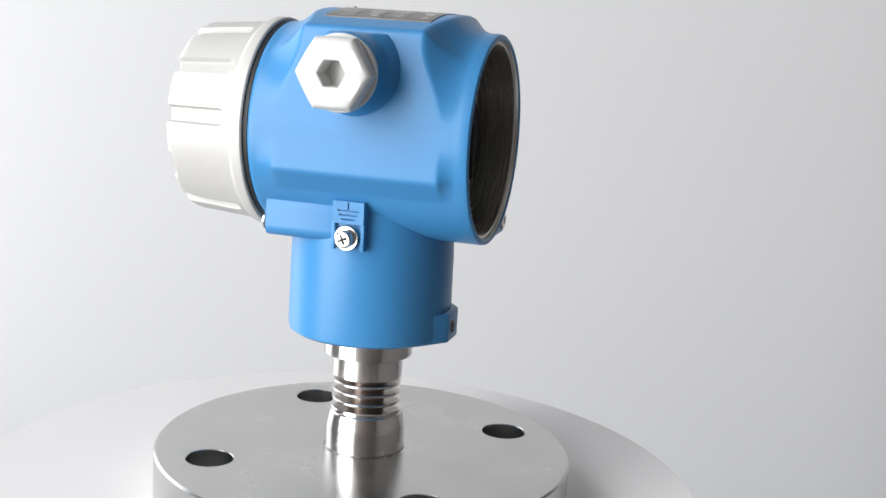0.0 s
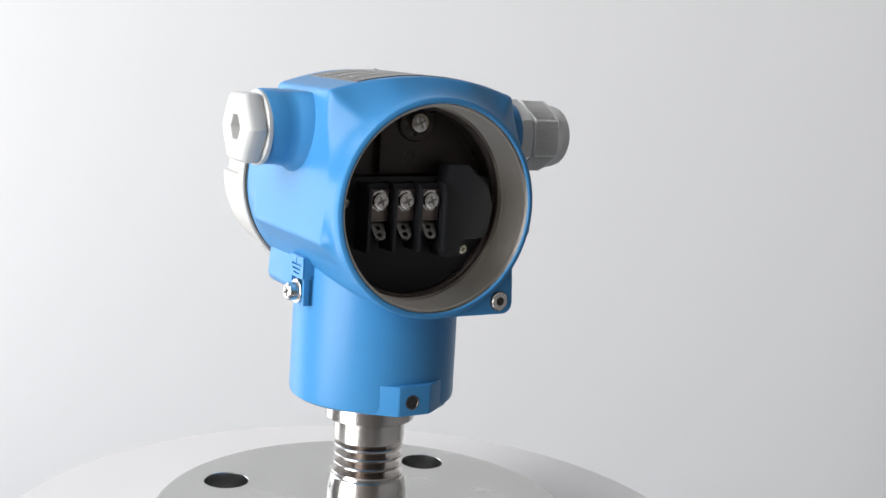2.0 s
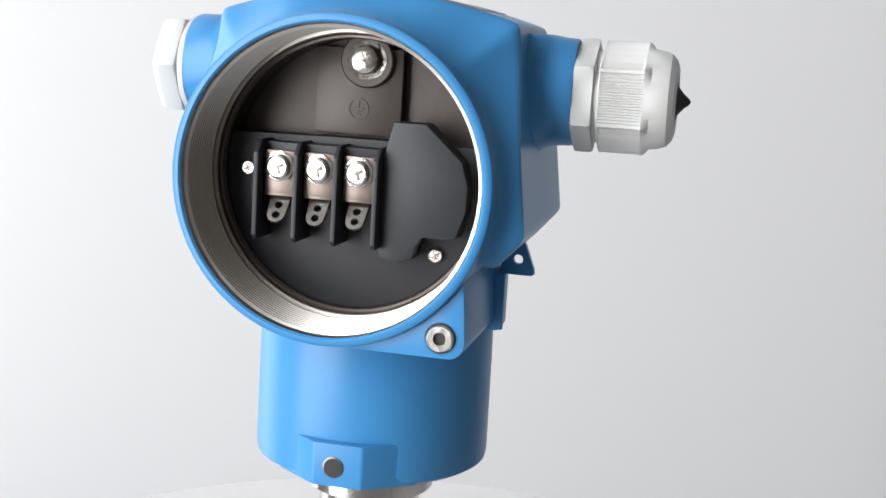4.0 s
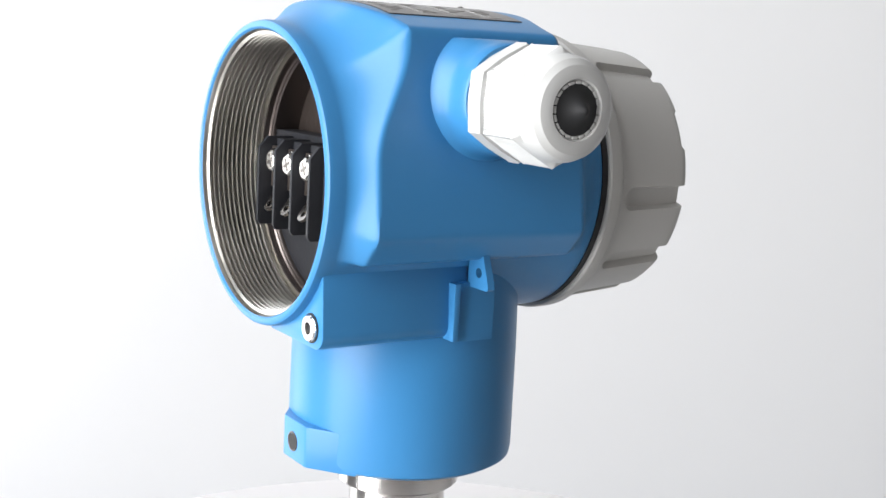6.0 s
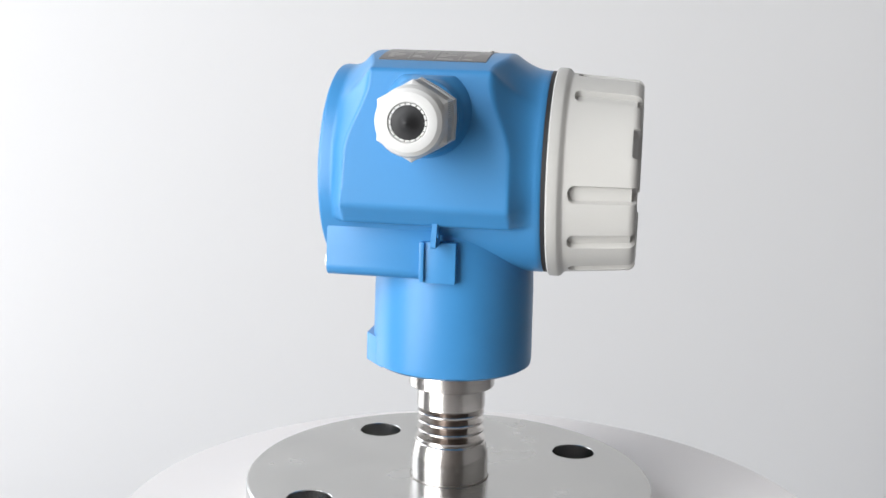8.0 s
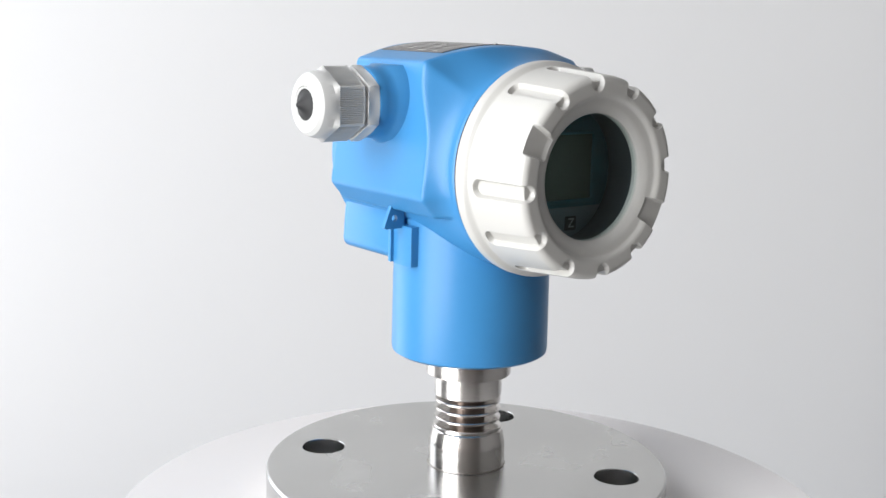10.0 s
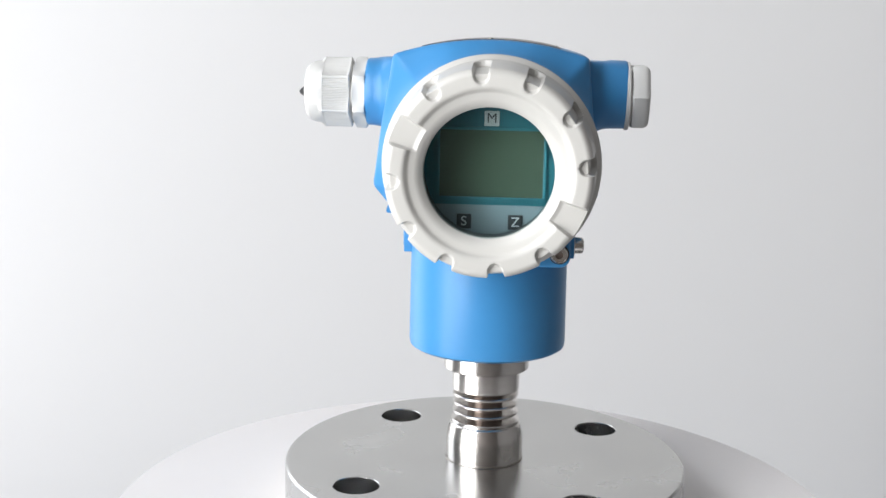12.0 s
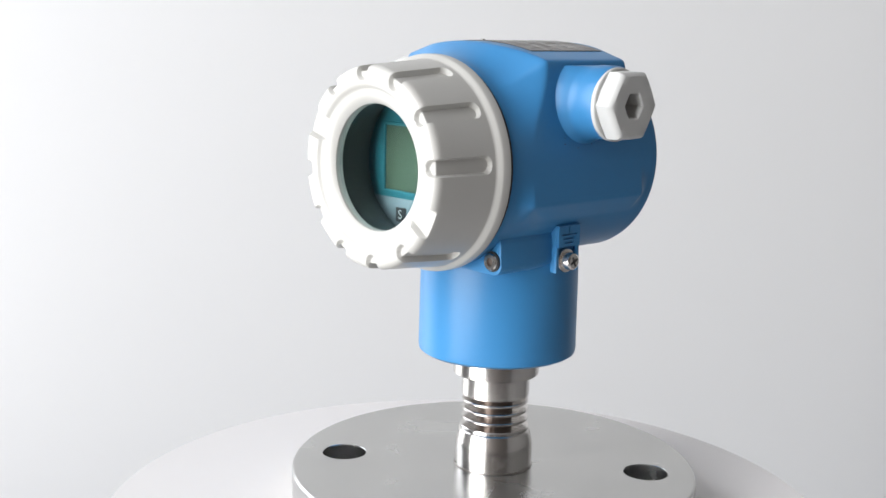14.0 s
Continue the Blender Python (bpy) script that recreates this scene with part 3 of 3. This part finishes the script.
# display cap ---------------------------------------------------------------
def build_cap():
    HC = H @ pose(0, -0.0014, 0)
    bm = bmesh.new()
    turn(bm, [(0.0360, 0.0400), (0.0390, 0.0400), (0.0390, 0.0420), (0.0360, 0.0420)], "y", (BX, 0, BZ), 96, False, False)
    part("gasket", bm, RUBBER, transmitter, "black rubber sealing ring", HC)
    prof = [(0.0360, 0.0418), (0.0398, 0.0418), (0.0403, 0.0423), (0.0403, 0.0455), (0.0399, 0.0464), (0.0389, 0.0472), (0.0384, 0.0480)]
    for i in range(1, 41):
        y = 0.0480 + 0.0055 * i / 20 if i <= 20 else 0.0535 + 0.0210 * (i - 20) / 20
        prof.append((0.0384 - 0.0018 * (y - 0.0480) / 0.0265, y))
    prof += [(0.0364, 0.0757), (0.0359, 0.0768), (0.0351, 0.0776), (0.0346, 0.07785), (0.0341, 0.0780), (0.0336, 0.0780), (0.0331, 0.0780), (0.0326, 0.0780), (0.0321, 0.0780), (0.0316, 0.0780), (0.0311, 0.0780), (0.0305, 0.0780), (0.0299, 0.0779), (0.0292, 0.0775), (0.0287, 0.0768), (0.0282, 0.0763), (0.0276, 0.0761), (0.0262, 0.0758), (0.0252, 0.0754), (0.0244, 0.0748), (0.0233, 0.0738), (0.0229, 0.0732), (0.0229, 0.0690), (0.0300, 0.0655), (0.0320, 0.0600), (0.0320, 0.0440)]
    M = 720
    slots = (155.0, -27.0)
    grooves = [5.5 + 30 * k for k in range(12)]
    grooves = [g for g in grooves if all(abs((g - s + 180) % 360 - 180) > 12 for s in slots)]

    def cut(r, y, deg):
        depth_r = drop_y = 0.0
        for g in grooves:
            d = abs((deg - g + 180) % 360 - 180)
            if d < 9 and r > 0.030:
                w = radians(d) * 0.037
                if y > 0.0500 and r > 0.0325:
                    half = 0.0029
                    if y < 0.0529:
                        half = math.sqrt(max(0, 0.0029 ** 2 - (0.0529 - y) ** 2)) if y < 0.0529 else 0.0029
                    depth_r = max(depth_r, 0.51 * min(r - 0.0325, 0.0041) * (1 - smoothstep(half - 0.0004, half + 0.0003, w)))
                if y > 0.0735:
                    e = math.hypot(w, max(0.0, 0.0341 - r))
                    drop_y = max(drop_y, max(0.0, y - 0.0760) * (1 - smoothstep(0.0023, 0.0033, e)))
        for s in slots:
            d = abs((deg - s + 180) % 360 - 180)
            if d < 14 and r > 0.0275:
                w = radians(d) * 0.034
                k = 1 - smoothstep(0.0046, 0.0056, w)
                if y > 0.0735:
                    drop_y = max(drop_y, max(0.0, y - 0.0751) * k)
        return depth_r, drop_y
    bm = bmesh.new()
    rows = []
    for r, y in prof:
        row = []
        for i in range(M):
            deg = 360.0 * i / M
            # angles run as they are seen from the front, where x points to the other side
            seen = 180.0 - deg
            dr, dy = cut(r, y, seen)
            if r < 0.0325 or y < 0.0495:
                dr = 0
            rr, yy = r - dr, max(y - dy, 0.0715) if y > 0.0735 else y
            a = radians(deg)
            yy = 0.048 + (yy - 0.048) * 0.883 if yy > 0.048 else yy
            row.append((BX + rr * math.cos(a), yy, BZ + rr * math.sin(a)))
        rows.append(row)
    grid(bm, rows)
    cap = part("display_cap", bm, CAP, transmitter, "warm white painted screw cap with grip grooves and slots", HC, 30)
    bm = bmesh.new()
    turn(bm, [(0.0232, 0.0680), (0.0232, 0.0694), (0.0230, 0.0696)], "y", (BX, 0, BZ), 96)
    glass = part("glass_window", bm, GLASS, cap, "clear round glass window", HC)
    glass.visible_shadow = False
    bm = bmesh.new()
    turn(bm, [(0.0230, 0.0677), (0.0236, 0.0672), (0.0236, 0.0560), (0.0262, 0.0556), (0.0262, 0.0510), (0.0300, 0.0486)], "y", (BX, 0, BZ), 96, False, False)
    part("window_tube", bm, TUBE, cap, m=HC)


def letter(char, place, size, mat, parent):
    cu = bpy.data.curves.new("letter", "FONT")
    cu.body, cu.size, cu.align_x, cu.align_y, cu.extrude = char, size, "CENTER", "CENTER", 0.00005
    ob = bpy.data.objects.new("letter", cu)
    me = bpy.data.meshes.new_from_object(ob)
    bpy.data.objects.remove(ob)
    me.materials.clear()
    me.materials.append(mat)
    me.transform(H @ Matrix.Translation(place) @ pose(0, 0, 0, 90, 0, 180))
    o = new("letter", me)
    o.parent = parent
    return o


def build_display():
    y = 0.0470
    bm = bmesh.new()
    turn(bm, [(0.0310, y - 0.004), (0.0310, y), (0.0305, y + 0.0002)], "y", (BX, 0, BZ), 96)
    panel = part("display_panel", bm, TEAL, transmitter, "teal display panel with three key fields", H)
    b = bmesh.new()
    out = [(BX + 0.030 * math.cos(q), BZ + 0.030 * math.sin(q)) for q in [math.radians(208 + (332 - 208) * i / 24) for i in range(25)]]
    prism(b, out, "y", y, y + 0.0004)
    part("lower_field", b, PANEL, panel, "pale lower field", H)
    # frame and glass of the liquid crystal display
    cx, cz, w, h = BX - 0.0002, 0.1288, 0.0188, 0.0122
    b = bmesh.new()
    for x0, x1, z0, z1 in ((-w - 0.0012, w + 0.0012, h, h + 0.0012), (-w - 0.0012, w + 0.0012, -h - 0.0012, -h), (-w - 0.0012, -w, -h, h), (w, w + 0.0012, -h, h)):
        block(b, cx + x0, cx + x1, y, y + 0.0012, cz + z0, cz + z1, 0.0001)
    part("lcd_frame", b, TEAL, panel, m=H)
    b = bmesh.new()
    block(b, cx - w, cx + w, y, y + 0.0005, cz - h, cz + h, 0)
    part("lcd", b, LCD, panel, "blank green-grey liquid crystal display", H)
    for char, x, z, key, ink in (("M", BX, 0.1452, PALEKEY, DARKKEY), ("S", BX + 0.0094, 0.1075, DARKKEY, PALEKEY), ("Z", BX - 0.0094, 0.1075, DARKKEY, PALEKEY)):
        b = bmesh.new()
        block(b, x - 0.0027, x + 0.0027, y, y + 0.0009, z - 0.0027, z + 0.0027, 0.0002)
        part("key_field", b, key, panel, m=H)
        letter(char, (x, y + 0.0011, z), 0.0050, ink, panel)


build_cap()
build_display()


# side fittings ---------------------------------------------------------------
def build_plug():
    bm = bmesh.new()
    # hexagon head with rounded rim and a hexagon recess
    rows = []
    n = 96
    def hexr(a, r):
        return r * math.cos(math.pi / 6) / math.cos((a + math.pi / 6) % (math.pi / 3) - math.pi / 6)
    def row(x, r, blend, spin=math.pi / 2):
        out = []
        for i in range(n):
            a = 2 * math.pi * i / n
            k = hexr(a - spin + math.pi / 6 + math.pi / 6, r) * (1 - blend) + r * blend
            out.append((x + 0.0030, -0.0012 + k * math.cos(a), SZ - 0.0005 + k * math.sin(a)))
        return out
    rows = [row(-0.0555, 0.0130, 1), row(-0.0558, 0.0134, 1), row(-0.0571, 0.0134, 1), row(-0.0574, 0.0130, 1), row(-0.0575, 0.0124, 0.5), row(-0.0580, 0.0126, 0.3), row(-0.0582, 0.0136, 0.12), row(-0.0586, 0.0138, 0.11), row(-0.0626, 0.0138, 0.11), row(-0.0636, 0.0134, 0.14), row(-0.0645, 0.0126, 0.2), row(-0.0649, 0.0117, 0.35), row(-0.0649, 0.0090, 0.6), row(-0.0648, 0.0054, 0.2), row(-0.0644, 0.0050, 0.05), row(-0.0570, 0.0048, 0), row(-0.0570, 0.0002, 0)]
    grid(bm, rows, True, False, True)
    part("hexagon_plug", bm, WHITE, transmitter, "white nylon hexagon plug with a hexagon recess", H, 30)


def build_gland():
    n = 96
    def hexr(a, r):
        return r * math.cos(math.pi / 6) / math.cos(a % (math.pi / 3) - math.pi / 6)
    def row(x, r, blend, rib=0.0, spin=math.pi / 2):
        out = []
        for i in range(n * 6):
            a = 2 * math.pi * i / (n * 6)
            k = hexr(a - spin, r) * (1 - blend) + r * blend
            if rib:
                f = (a - spin) % (math.pi / 3) - math.pi / 6
                if abs(f) < 0.47:
                    k -= rib * (0.5 + 0.5 * math.cos(a * 120))
            out.append((0.0493 + (x - 0.0560) * 0.89, -0.0029 + k * math.cos(a), SZ - 0.0015 + k * math.sin(a)))
        return out
    base = bmesh.new()
    grid(base, [row(0.0560, 0.0125, 1), row(0.0566, 0.0140, 0.2), row(0.0570, 0.0142, 0), row(0.0612, 0.0142, 0), row(0.0618, 0.0138, 0.3), row(0.0620, 0.0115, 1), row(0.0640, 0.0115, 1)])
    gland = part("cable_gland", base, WHITE, transmitter, "light grey nylon cable gland", H, 30)
    nut = bmesh.new()
    grid(nut, [row(0.0630, 0.0112, 1), row(0.0632, 0.0132, 0.4), row(0.0637, 0.0141, 0), row(0.0645, 0.0139, 0.15, 0.0005), row(0.0748, 0.0139, 0.15, 0.0005), row(0.0755, 0.0141, 0), row(0.0766, 0.0134, 0.35), row(0.0774, 0.0124, 0.95), row(0.0800, 0.0121, 1), row(0.0822, 0.0114, 1), row(0.0836, 0.0100, 1), row(0.0842, 0.0082, 1), row(0.0842, 0.0070, 1), row(0.0836, 0.0066, 1), row(0.0780, 0.0064, 1)])
    part("gland_nut", nut, WHITE, gland, m=H, sharp=25)
    b = bmesh.new()
    turn(b, [(0.0063, 0.0828), (0.0060, 0.0836), (0.0050, 0.0838), (0.0034, 0.0844), (0.0018, 0.0858), (0.0008, 0.0870), (0.0002, 0.0874)], "x", (-0.0097, -0.0029, SZ - 0.0015), 48)
    part("gland_seal", b, RUBBER, gland, "black rubber seal", H)
    # ring of clamping fingers behind the opening
    for i in range(20):
        a = 2 * math.pi * i / 20
        b = bmesh.new()
        block(b, 0.0815, 0.0838, -0.0008, 0.0008, 0.0058, 0.0065, 0.0001)
        part("clamp_finger", b, WHITE, gland, m=H @ pose(-0.0097, -0.0029, SZ - 0.0015) @ Matrix.Rotation(a, 4, "X"))


def build_entry_seals():
    """Thin dark sealing rings between the entries and what is screwed into them."""
    for x, r, y, z in ((-0.0532, 0.0126, -0.0012, SZ - 0.0005), (0.0496, 0.0121, -0.0029, SZ - 0.0015)):
        b = bmesh.new()
        d = 0.0004 if x > 0 else -0.0004
        turn(b, [(0.0090, -abs(d)), (r - 0.0002, -abs(d)), (r, -0.0002), (r, 0.0002), (r - 0.0002, abs(d)), (0.0090, abs(d))], "x", (x + d * 0.6, y, z), 64)
        part("entry_seal", b, RUBBER, transmitter, "thin black sealing ring", H)


build_plug()
build_gland()
build_entry_seals()


# ---- what moves ----
def motions():
    """The turntable turns, and carries the transmitter that stands a little off its middle."""
    walk(turntable, [(t, pose(0, 0, 0, 0, 0, a)) for t, x, y, z, p, r, a in ROWS])
    walk(transmitter, [(t, pose(0, 0, 0, 0, 0, a) @ pose(-0.002, -0.012, 0.018)) for t, x, y, z, p, r, a in ROWS])


motions()
